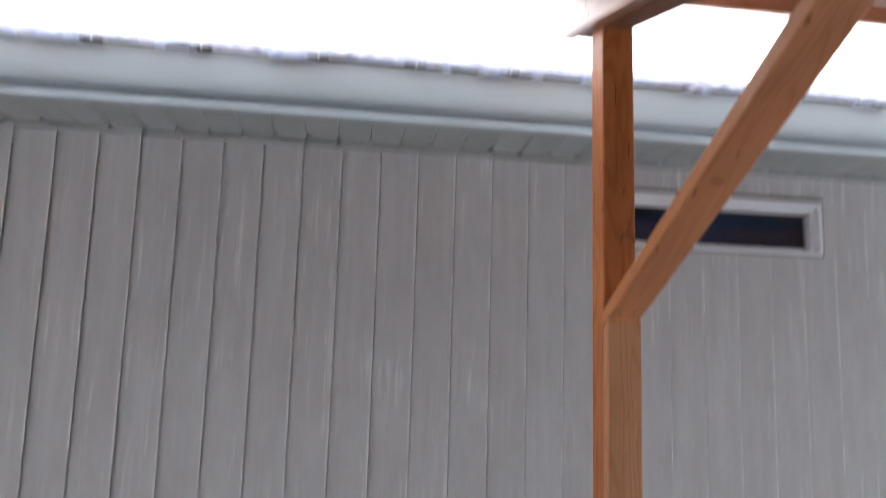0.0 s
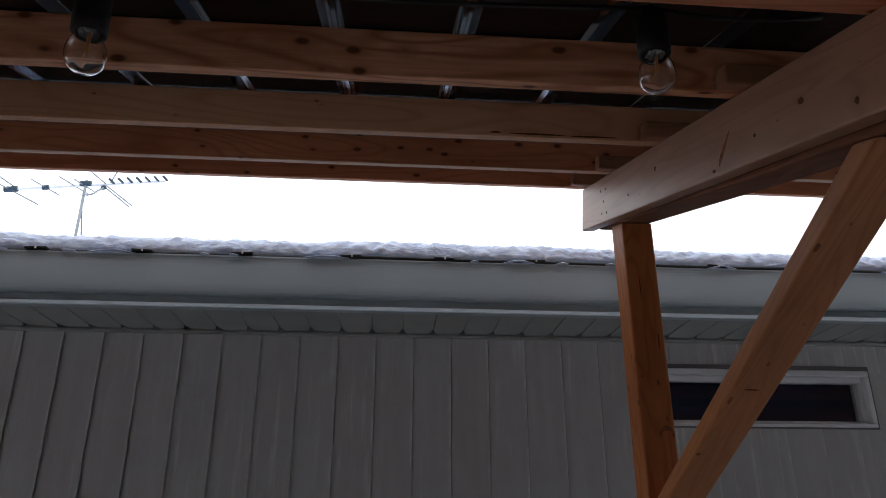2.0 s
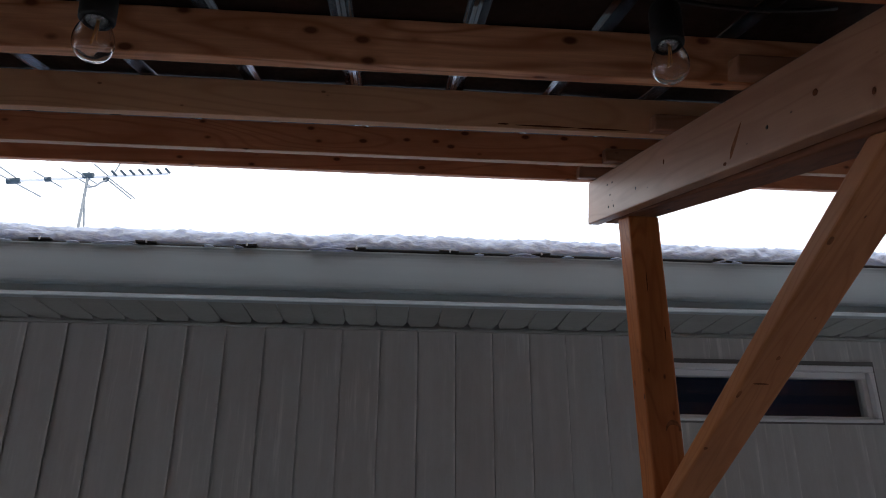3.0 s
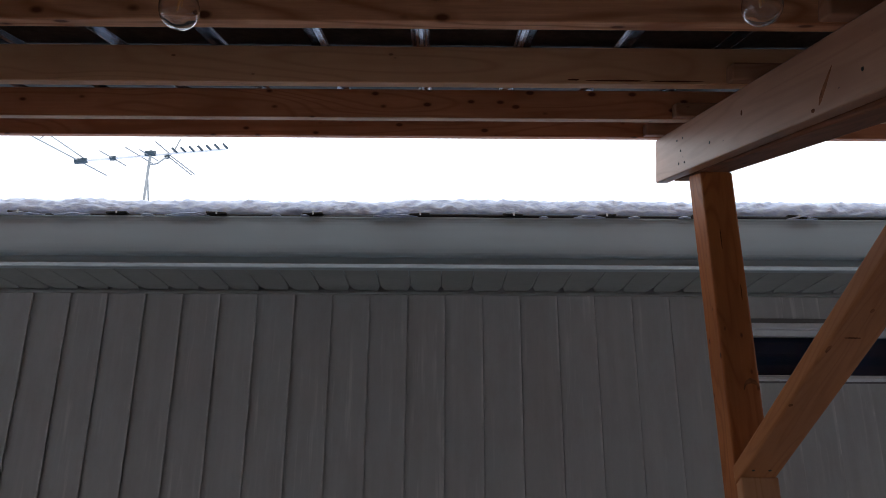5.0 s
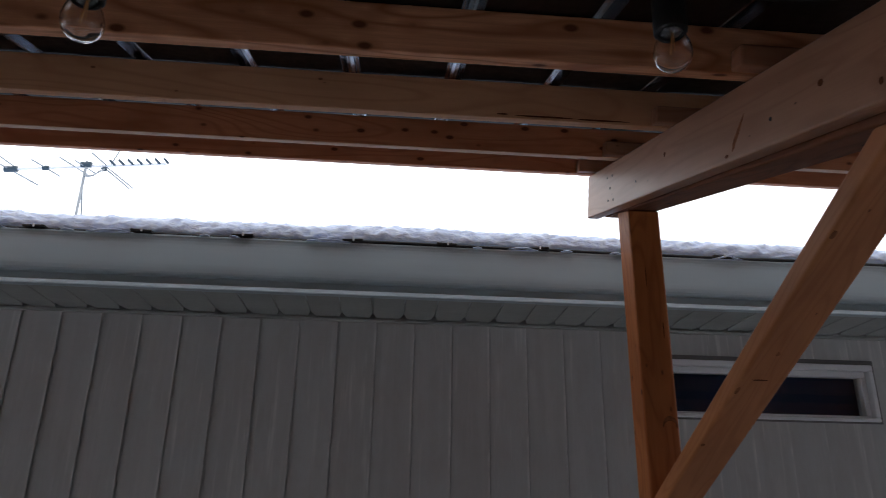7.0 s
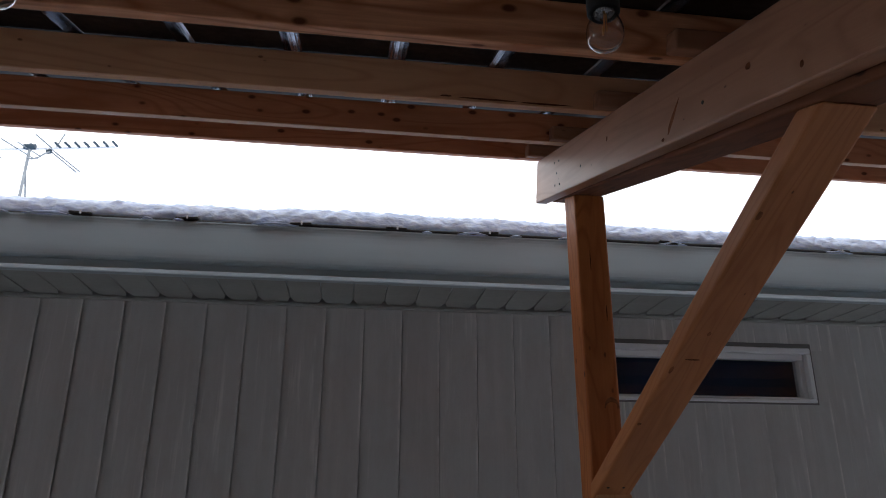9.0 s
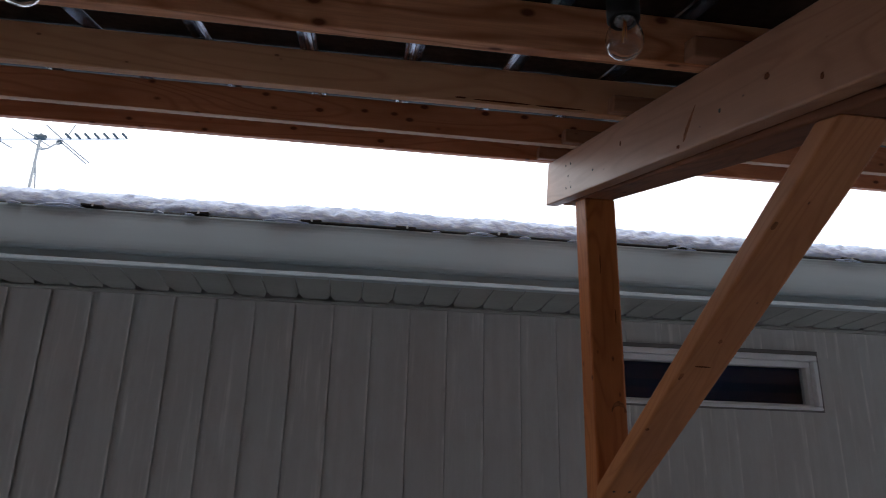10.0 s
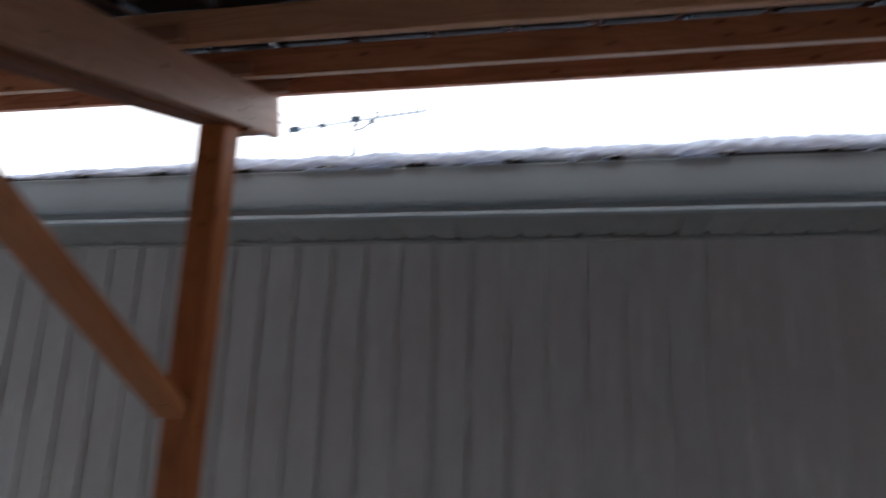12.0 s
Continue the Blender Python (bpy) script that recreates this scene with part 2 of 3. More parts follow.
# ---- the ground ----
def ground():
    bm = bmesh.new()
    steps = [-400, -80, -20, -6, -3, -1.5, 0, 1.5, 3, 6, 20, 80, 400]
    grid = [[bm.verts.new((x, y, -0.02 + 0.02 * noise.noise(Vector((x, y, 0))))) for x in steps] for y in steps]
    for i in range(len(steps) - 1):
        for j in range(len(steps) - 1):
            bm.faces.new((grid[i][j], grid[i][j + 1], grid[i + 1][j + 1], grid[i + 1][j]))
    tagged(link("ground", bm, GROUND_SNOW), "snow-covered ground between the pergola and the house", "ground", kind="structure")


ground()


def deck():
    root = tagged(empty("deck", -0.3, 0.2, 0), "unseen deck boards added pale to bounce light upward", "deck", kind="structure")
    me = bpy.data.meshes.new("deck_board")
    bm = box(-3.4, 3.4, -0.069, 0.069, 0.004, 0.032, 0.003, 1)
    bm.to_mesh(me)
    bm.free()
    me.materials.append(DECK)
    for i in range(9):
        piece("deck_board", me, root, Matrix.Translation((0, -0.95 + 0.143 * i, 0)))


deck()
# Unseen wall, added to block and bounce light from behind.
tagged(link("wall_back", box(-5.5, 5.5, -0.98, -0.78, 0, 2.5), TAN), "unseen plain wall added behind the camera to shape the light", "wall", kind="structure")

# Unseen end walls, added to hold back the sidelight and ground bounce.
for name, x in (("wall_yard_west", -5.6), ("wall_yard_east", 5.45)):
    tagged(link(name, box(x, x + 0.15, -0.78, 2.44, 0, 1.1), TAN), "unseen low wall added to cut light from the open end", "wall", kind="structure")

# ---- the neighbouring house: wall at y = 2.5, soffit at z = 2.25 ----
WALL_Y, SOFFIT_Z, EAVE_Y = 2.5, 2.25, 2.262
X0, X1 = -5.08, 5.08
WIN = [(1.08, 1.850, 1.957, 2.150), (-3.34, -2.580, 1.632, 1.765)]


def house_wall():
    """A wall with two window openings, cut as strips round them."""
    bm = bmesh.new()
    y0, y1 = WALL_Y + 0.018, WALL_Y + 0.16
    xs = [X0, *sorted(v for w in WIN for v in w[:2]), X1]
    for a, b in zip(xs, xs[1:]):
        hole = [w for w in WIN if abs(w[0] - a) < 1e-6]
        spans = [(0, hole[0][2]), (hole[0][3], SOFFIT_Z + 0.2)] if hole else [(0, SOFFIT_Z + 0.2)]
        for z0, z1 in spans:
            made = bmesh.ops.create_cube(bm, size=1.0)["verts"]
            bmesh.ops.scale(bm, vec=(b - a, y1 - y0, z1 - z0), verts=made)
            bmesh.ops.translate(bm, vec=((a + b) / 2, (y0 + y1) / 2, (z0 + z1) / 2), verts=made)
    wall = tagged(link("wall_north", bm, SIDING), "taupe house wall clad in vertical grooved siding planks", "wall", kind="structure")
    for name, args in (("wall_east", (X1 - 0.15, X1, WALL_Y + 0.16, 8.6, 0, 2.4)), ("wall_west", (X0, X0 + 0.15, WALL_Y + 0.16, 8.6, 0, 2.4)), ("wall_south", (X0, X1, 8.6, 8.75, 0, 2.4))):
        tagged(link(name, box(*args), SIDING), "plain taupe side wall of the house", "wall", kind="structure")
    return wall


def plank_mesh(z0, z1, xa=0.0, xb=PLANK):
    """One siding plank: a slot, then a face that leans out to a rounded edge overhanging the next plank's slot."""
    face = [(0.0, 0.0118), (0.0024, 0.0118), (0.0032, 0.0070), (PLANK - 0.0040, 0.0006), (PLANK - 0.0015, 0.0), (PLANK, 0.0012)]
    xs = [p[0] for p in face]
    pts = [(x, float(np.interp(x, xs, [p[1] for p in face]))) for x in sorted({xa, xb, *[x for x in xs if xa < x < xb]})]
    if xa == 0.0:
        pts.insert(0, (-0.006, 0.0120))
    if xb == PLANK:
        pts += [(PLANK - 0.0012, 0.0045), (PLANK - 0.0040, 0.0118)]
    bm = bmesh.new()
    lo = [bm.verts.new((x, WALL_Y + y, z0)) for x, y in pts]
    hi = [bm.verts.new((x, WALL_Y + y, z1)) for x, y in pts]
    for i in range(len(pts) - 1):
        bm.faces.new((lo[i], lo[i + 1], hi[i + 1], hi[i]))
    me = bpy.data.meshes.new("plank")
    bm.to_mesh(me)
    bm.free()
    me.materials.append(SIDING)
    return me


def siding(wall):
    cache = {}
    for i in range(-40, 40):
        a, b = i * PLANK, (i + 1) * PLANK
        cuts = [(0.05, SOFFIT_Z, 0.0, PLANK)]
        for w in WIN:
            x0, x1, z0, z1 = w[0] + 0.006, w[1] - 0.006, w[2] + 0.006, w[3] - 0.006
            if a < x1 and b > x0:
                cuts = [(0.05, z0, 0.0, PLANK), (z1, SOFFIT_Z, 0.0, PLANK)]
                if a < x0:
                    cuts.append((z0, z1, 0.0, round(x0 - a, 5)))
                if b > x1:
                    cuts.append((z0, z1, round(x1 - a, 5), PLANK))
        off = random.uniform(-0.0008, 0.0008)
        for c in cuts:
            if c not in cache:
                cache[c] = plank_mesh(*c)
            piece("plank", cache[c], wall, Matrix.Translation((a, off, 0)))


WALL = house_wall()


def window(index, w, label, frame_paint=None):
    x0, x1, z0, z1 = w
    y = WALL_Y
    root = tagged(empty("window_%d" % index, (x0 + x1) / 2, y, z0), label, "window", kind="structure")
    root_inv = Matrix.Translation((-(x0 + x1) / 2, -y, -z0))

    def bars(edges, inset, ya, yb, name, material, bevel, text=""):
        """Four bars round the opening; edges: their widths at the top, the sides and the foot."""
        top, side, foot = edges
        a0, a1, c0, c1 = x0 + inset[1], x1 - inset[1], z0 + inset[2], z1 - inset[0]
        bm = bmesh.new()
        for q in ((a0, a1, c1 - top, c1), (a0, a1, c0, c0 + foot), (a0, a0 + side, c0 + foot, c1 - top), (a1 - side, a1, c0 + foot, c1 - top)):
            tmp = box(q[0], q[1], ya, yb, q[2], q[3], bevel, 1)
            me = bpy.data.meshes.new("tmp")
            tmp.to_mesh(me)
            tmp.free()
            bm.from_mesh(me)
            bpy.data.meshes.remove(me)
        bm.transform(root_inv)
        return part(name, bm, material, root, text)

    # Grey trim; its foot bar paints the thin shadow below the frame.
    bars((0.017, 0.010, 0.008), (-0.016, -0.009, -0.006), y - 0.004, y + 0.03, "trim", TRIM_GREY, 0.001, "dark grey window trim with a foot bar drawn as shadow")
    bars((0.020, 0.017, 0.013), (0, 0, 0), y - 0.012, y + 0.05, "window_frame", frame_paint or WINDOW_WHITE, 0.003)
    bars((0.021, 0.019, 0.008), (0.0205, 0.0175, 0.0135), y + 0.009, y + 0.05, "sash", frame_paint or WINDOW_WHITE, 0.002)
    bm = box(x0 + 0.034, x1 - 0.034, y + 0.030, y + 0.034, z0 + 0.018, z1 - 0.038)
    bm.transform(root_inv)
    pane = part("pane", bm, PANE_GLASS, root, "dark reflecting glass pane")
    pane.visible_shadow = False
    # An added sheet, coloured as the room's shade; it also stops stray light.
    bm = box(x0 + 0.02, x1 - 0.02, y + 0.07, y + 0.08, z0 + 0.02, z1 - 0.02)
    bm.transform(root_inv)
    part("blind", bm, DARK_ROOM, root, "added dark sheet standing in for the unlit room")


window(1, WIN[0], "narrow white-framed transom window with dark glass")
window(2, WIN[1], "narrow dark-framed window low in the taupe wall", TRIM_GREY)


def soffit():
    # The backing is black to paint in the shade of the gap above the slats.
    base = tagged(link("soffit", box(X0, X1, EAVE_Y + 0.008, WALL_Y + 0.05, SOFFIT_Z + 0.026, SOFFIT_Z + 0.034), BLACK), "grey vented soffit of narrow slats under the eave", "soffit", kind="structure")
    d = 0.0042
    pts = [(0.0, d), (0.0008, d), (0.0035, 0.0), (SLAT - 0.0022, 0.0), (SLAT - 0.0005, 0.0012), (SLAT, d)]
    bm = bmesh.new()
    rows = []
    for y, lo, hi, rise in ((EAVE_Y + 0.003, 0.0, SLAT, 0.0125), (WALL_Y - 0.062, 0.0, SLAT, 0.003), (WALL_Y - 0.019, 0.014, SLAT - 0.011, 0.001)):
        rows.append([bm.verts.new((min(max(x, lo), hi - 0.0001 * (5 - k)), y, SOFFIT_Z + rise + z)) for k, (x, z) in enumerate(pts)])
    for a, b in zip(rows, rows[1:]):
        for i in range(len(pts) - 1):
            bm.faces.new((a[i], b[i], b[i + 1], a[i + 1]))
    me = bpy.data.meshes.new("slat")
    bm.to_mesh(me)
    bm.free()
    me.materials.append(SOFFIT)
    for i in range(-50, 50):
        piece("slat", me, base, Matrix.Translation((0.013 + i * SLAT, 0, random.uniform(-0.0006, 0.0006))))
    # the channel in which the slats end, against the wall
    tagged(link("trim", box(X0, X1, WALL_Y - 0.020, WALL_Y + 0.004, SOFFIT_Z - 0.010, SOFFIT_Z - 0.001, 0.0015, 1), SOFFIT), "thin grey channel between soffit and siding", "trim", kind="structure")


soffit()


def gutter():
    root = tagged(empty("gutter", 0, EAVE_Y, 2.26), "pale grey aluminium gutter along the snowy eave", "gutter")
    shift = Matrix.Translation((0, -EAVE_Y, -2.26))
    y = EAVE_Y
    face = [(y + 0.060, 2.3085), (y + 0.010, 2.3085), (y + 0.001, 2.3095), (y - 0.0035, 2.3125), (y - 0.0055, 2.318), (y - 0.0055, 2.330), (y - 0.0045, 2.342), (y - 0.002, 2.362), (y + 0.002, 2.392),
            (y + 0.004, 2.410), (y + 0.0045, 2.420), (y + 0.0035, 2.428), (y + 0.0015, 2.433), (y + 0.002, 2.4375), (y + 0.006, 2.439), (y + 0.040, 2.437)]
    bm = extrude_profile(face, X0 - 0.1, X1 + 0.1, True)
    bm.transform(shift)
    part("trough", bm, GUTTER, root, smooth=False)
    lip = [(y + 0.020, 2.3078), (y + 0.018, 2.2850), (y + 0.000, 2.2825), (y - 0.0025, 2.2810), (y - 0.0075, 2.2722), (y - 0.0120, 2.2695), (y - 0.0124, 2.2662), (y - 0.004, 2.2640), (y + 0.06, 2.2625), (y + 0.06, 2.3075)]
    bm = extrude_profile(lip, X0 - 0.1, X1 + 0.1, True)
    bm.transform(shift)
    part("fascia_lip", bm, GUTTER, root, "pale grey fascia strip below the gutter")
    # strap hangers with white tabs, and the dark cable along the rim
    for x in (-3.07, -2.76, -2.455, -2.14, -1.835, -1.523, -1.215, -0.906, -0.592, -0.290, 0.047, 0.341, 0.634, 0.937, 1.239, 1.555, 1.859, 2.165, 2.47, 2.78):
        tilt = random.uniform(-4, 4)
        hanger = part("hanger", bevel_box(-0.034, 0.030, -0.010, 0.030, -0.0038, 0.0026), BLACK, root, "black hanger clip on the gutter rim")
        hanger.matrix_local = shift @ pose(x, y + 0.002, 2.4455, 0, tilt, 0)
        tab = part("tab", bevel_box(-0.0025, 0.003, -0.0135, -0.010, -0.006, 0.005), WINDOW_WHITE, hanger, "small white clip")
    part("rim_cable", shifted(cable_bm(), shift), BLACK, root, "thin black cable along the rim")


def bevel_box(*a):
    return box(*a, 0.0012, 1)


def shifted(bm, m):
    bm.transform(m)
    return bm


def cable_bm():
    xs = [-3.4 + 0.03 * i for i in range(236)]
    return tube([(x, EAVE_Y + (0.004 if x > 0 else 0.010), 2.4425 + 0.0025 * noise.noise(Vector((x * 3, 5, 0))) - (0.0 if x > 0 else 0.002)) for x in xs], 0.0052, 8)


gutter()


# ---- its roof, the snow on it ----
SLOPE = 0.24


def house_roof():
    y0, y1 = EAVE_Y + 0.045, 5.6
    zr = 2.435 + SLOPE * (y1 - y0)
    pts = [(y0, 2.420), (y1, zr - 0.015), (8.95, 2.42), (8.95, 2.36), (y1, zr - 0.08), (WALL_Y, 2.40), (y0, 2.385)]
    bm = extrude_profile(pts, X0 - 0.25, X1 + 0.25, True)
    tagged(link("roof", bm, SHINGLE), "low-pitched dark shingle roof buried in snow", "roof", kind="structure")


house_roof()


def roof_snow():
    """A lumpy blanket: a rounded front edge over the gutter, then the roof's slope."""
    bm = bmesh.new()
    front = [(0.030, 0.0), (0.018, 0.004), (0.0115, 0.010), (0.0095, 0.016), (0.0095, 0.022), (0.0115, 0.028), (0.015, 0.034), (0.019, 0.039), (0.024, 0.044), (0.030, 0.048), (0.037, 0.0515), (0.046, 0.055), (0.057, 0.058), (0.075, 0.061), (0.095, 0.063), (0.118, 0.066)]
    prof = front + [(0.17, 0.075), (0.30, 0.105), (0.6, 0.175), (1.2, 0.32), (2.2, 0.56), (3.3, 0.82)]
    rows = []
    xs = [X0 + 0.04 * i for i in range(47)] + [-3.2 + 0.0065 * i for i in range(924)] + [2.82 + 0.04 * i for i in range(57)]
    for x in xs:
        full = 0.55 + 0.45 * min(1, max(0, (x + 2.5) / 0.9))
        wob = 0.007 * noise.noise(Vector((x * 2.1, 0, 3))) + 0.006 * noise.noise(Vector((x * 7, 1, 3)))
        low = min(1, max(0, -x / 0.12)) * min(1, max(0, 0.75 + 1.8 * noise.noise(Vector((x * 5.3, 2, 8)))))
        base = 2.4455 - 0.0075 * low
        row = []
        for k, (dy, dz) in enumerate(prof):
            v = Vector((x * 40, dy * 90, dz * 90))
            pit = abs(noise.noise(v * 1.35 + Vector((7, 3, 1))))
            lump = 0.0065 * noise.noise(v * 0.8) - 0.0060 * max(0.0, 0.32 - pit) + 0.0018 * noise.noise(v * 2.3)
            w = min(1, k / 4)
            yy = EAVE_Y + 0.006 + dy + (wob * 0.7 - lump) * (0.4 + 0.6 * w) * (0.5 if k < 2 else 1)
            zz = base + 1.24 * dz * (full if dy < 0.12 else 1) - (0.078 * (1 - full) if dy >= 0.12 else 0) + (wob + lump * 0.9) * w
            row.append(bm.verts.new((x, yy, zz)))
        rows.append(row)
    for a, b in zip(rows, rows[1:]):
        for k in range(len(prof) - 1):
            bm.faces.new((a[k], a[k + 1], b[k + 1], b[k]))
    tagged(link("roof_snow", bm, SNOW_SHADED, True), "thick lumpy snow lying on the roof edge, tinted blue for shade", "snow", kind="stuff")
    # tongues of snow hanging over the rim
    bm = bmesh.new()
    for x0, x1, h in ((-1.30, -1.13, 0.010), (-1.11, -0.99, 0.009), (-0.755, -0.615, 0.014), (-0.10, 0.04, 0.013), (0.53, 0.63, 0.014), (1.20, 1.30, 0.016), (1.80, 1.90, 0.012), (-1.72, -1.58, 0.010), (-0.83, -0.79, 0.005), (0.70, 0.74, 0.006), (0.86, 0.90, 0.006), (-0.42, -0.39, 0.005), (-0.33, -0.30, 0.004), (0.42, 0.45, 0.005)):
        k = 26
        prev = None
        for i in range(k + 1):
            u = i / k
            r = 0.7 * h * (math.sin(math.pi * u) ** 0.6) * (0.75 + 0.4 * noise.noise(Vector((x0 * 9 + u * 3, 0, 0))) + 0.35 * noise.noise(Vector((x0 * 9 + u * 11, 4, 0)))) + 0.0006
            x = x0 + (x1 - x0) * u
            ring = [bm.verts.new((x, EAVE_Y + 0.0045 + 0.0045 * math.cos(q) * min(1, r / 0.006), 2.4380 - 0.12 * r + 0.0015 * noise.noise(Vector((x * 40, 3, 0))) + r * 0.95 * max(-0.3, math.sin(q)))) for q in [j * math.pi / 4 for j in range(8)]]
            if prev:
                for j in range(8):
                    bm.faces.new((prev[j], prev[(j + 1) % 8], ring[(j + 1) % 8], ring[j]))
            prev = ring
        # the thin ledge along each tongue's lower edge
        prev = None
        for i in range(k + 1):
            u = i / k
            x = x0 + (x1 - x0) * u
            wave = 0.4 * h * math.sin(math.pi * u) ** 2 + 0.003 * noise.noise(Vector((x * 22, 9, 0)))
            q0 = 0.25 + 0.75 * math.sin(math.pi * u) ** 0.5
            ring = [bm.verts.new((x, EAVE_Y - 0.003 + 0.0075 * q0 * math.cos(q), 2.4375 + wave + 0.0030 * q0 * math.sin(q))) for q in [j * math.pi / 4 for j in range(8)]]
            if prev:
                for j in range(8):
                    bm.faces.new((prev[j], prev[(j + 1) % 8], ring[(j + 1) % 8], ring[j]))
            prev = ring
    tagged(link("rim_snow", bm, SNOW_SHADED, True), "small tongues of snow on the gutter rim", "snow", kind="stuff")


roof_snow()


# ---- aerial on the roof ----
def antenna():
    root = tagged(empty("antenna", -1.955, 4.66, 3.0), "old grey rooftop television aerial on a tripod mast", "antenna")
    inv = Matrix.Translation((1.955, -4.66, -3.0))

    def put(name, sticks, r, label="", parent=root):
        bm = bmesh.new()
        for a, b in sticks:
            rod(bm, a, b, r * 0.95, 8)
        bm.transform(inv)
        # The boom takes white paint to stand for its overexposed glare.
        return part(name, bm, DARK_BLUE if name in ("insulator", "clamp", "director") else WINDOW_WHITE if name == "boom" else STEEL, parent, label)

    hub = Vector((-1.955, 4.66, 3.755))
    left, right = Vector((-2.414, 4.60, 3.668)), Vector((-1.452, 4.74, 3.832))
    along = (right - left).normalized()
    side = Vector((0.28, 1.0, 0.0)).normalized()
    put("mast", [((-1.955, 4.66, 3.06), hub + Vector((0, 0, 0.03)))], 0.010)
    for d in ((0.10, -0.10), (0.02, 0.2)):
        put("leg", [((-1.955, 4.66, 3.60), (-1.955 + d[0] * 0.5, 4.66 + d[1], 2.99 + 0.24 * d[1]))], 0.006)
    put("clamp", [(hub + Vector((-0.035, 0, 0)), hub + Vector((0.035, 0, 0.004)))], 0.022)
    put("boom", [(left, right)], 0.009, "slim horizontal boom")
    put("dipole", [(left - side * 0.62, left + side * 0.26)], 0.005)
    put("folded_dipole", [(left - side * 0.34 + Vector((0.04, 0, 0.05)), left + Vector((0.03, 0, 0.02))), (left - side * 0.34 + Vector((0.04, 0, 0.05)), left - side * 0.34 + Vector((0.0, 0, 0.01)))], 0.0045)
    put("insulator", [(left - along * 0.03, left + along * 0.05)], 0.022)
    for d, length in ((0.22, 0.13), (0.40, 0.15), (0.46, 0.10)):
        c = left + along * d
        put("element", [(c - side * length, c + side * length)], 0.0045)
    put("insulator", [(left + along * 0.20, left + along * 0.24)], 0.018)
    for i in range(7):
        c = left + along * (0.655 + 0.058 * i)
        put("director", [(c - side * 0.070 + Vector((0.004, 0, 0.006)), c - side * 0.012)], 0.0085)
    c = left + along * 0.60
    put("reflector_rod", [(c, c - side * 0.16 + Vector((0.0, 0, 0.02)))], 0.0045)
    put("reflector_rod", [(c + along * 0.02, c + along * 0.07 + Vector((0.0, -0.02, 0.10)))], 0.0045)
    put("reflector_rod", [(c - along * 0.01, c + along * 0.07 + side * 0.16 + Vector((0.02, 0, -0.10)))], 0.0045)
    put("reflector_rod", [(c - along * 0.03, c + along * 0.05 + side * 0.16 + Vector((0.02, 0, -0.105)))], 0.0045)
    put("insulator", [(c + Vector((-0.03, 0, -0.03)), c + Vector((0.0, 0, -0.02)))], 0.016)
    sag = [hub + Vector((0.004, -0.012, -0.085)), hub + Vector((0.035, -0.02, -0.092)), hub + Vector((0.07, -0.02, -0.082)), hub + Vector((0.095, -0.015, -0.055)), c + Vector((-0.01, -0.01, -0.03))]
    put("lead", list(zip(sag, sag[1:])), 0.006, "thin aerial lead")


antenna()

# ---- the pergola over the camera ----
TILT = 0.278
ANG = math.atan(TILT)
UP = Vector((0, -math.sin(ANG), math.cos(ANG)))
ALONG = Vector((0, math.cos(ANG), math.sin(ANG)))
BEAM_H, SEAT_H, PURLIN_H = 0.126, 0.140, 0.076  # inner board, top of the carrier, purlin
BEAM_TILT = 0.266
BEAM_ANG = math.atan(BEAM_TILT)
BEAM_UP = Vector((0, -math.sin(BEAM_ANG), math.cos(BEAM_ANG)))
BEAM_ALONG = Vector((0, math.cos(BEAM_ANG), math.sin(BEAM_ANG)))
END = Vector((0, 2.096, 2.488))


def bottom(y):
    return END.z + TILT * (y - END.y)


PERGOLA = tagged(empty("pergola", -0.3, 0.8, 0), "timber pergola with a sloping ribbed metal roof", "pergola")
ROOT_INV = Matrix.Translation((0.3, -0.8, 0))


def timber(name, length, width, height, material, m, label="", bevel=0.004, parent=PERGOLA):
    """A board with its length on its own x from 0, its width centred on y and its height from 0 on z."""
    ob = part(name, box(0, length, -width / 2, width / 2, 0, height, bevel, 3), material, parent, label)
    ob.matrix_local = (ROOT_INV if parent is PERGOLA else Matrix()) @ m
    return ob


def frame_of(origin, x_axis, z_axis):
    x, z = Vector(x_axis).normalized(), Vector(z_axis).normalized()
    y = z.cross(x)
    m = Matrix((x, y, z)).transposed().to_4x4()
    m.translation = origin
    return m


BACK = -0.62
LEAN = -0.003


def knot_bm(rx, rz, seed, spike):
    """A thin raised oval with an uneven outline; a spike narrows to one end and leans."""
    bm = lathe([(0.0, 0.0007), (0.55, 0.0006), (0.9, 0.0003), (1.0, -0.001)], 16)
    for v in bm.verts:
        wob = 1 + 0.25 * noise.noise(Vector((v.co.x * 2, v.co.y * 2, seed * 9)))
        v.co.x, v.co.y = v.co.x * rx * wob, v.co.y * rz * wob
        if spike:
            v.co.x *= 1.0 + 14.0 * v.co.y
    if spike:
        bm.transform(Matrix.Rotation(-0.62, 4, "Z"))
    return bm


def arch_bm(radius, width):
    """A flat crescent, thickest at its crown."""
    bm = bmesh.new()
    rows = []
    for i in range(15):
        q = math.radians(5 + 170 * i / 14)
        w = width * (0.25 + 0.75 * math.sin(q) ** 2)
        rows.append([bm.verts.new((r * math.cos(q) * 0.9, r * math.sin(q) * 1.15, z)) for r, z in ((radius - w, -0.001), (radius - w / 2, 0.0007), (radius + w / 2, 0.0007), (radius + w, -0.001))])
    for a, b in zip(rows, rows[1:]):
        for k in range(3):
            bm.faces.new((a[k], a[k + 1], b[k + 1], b[k]))
    return bm


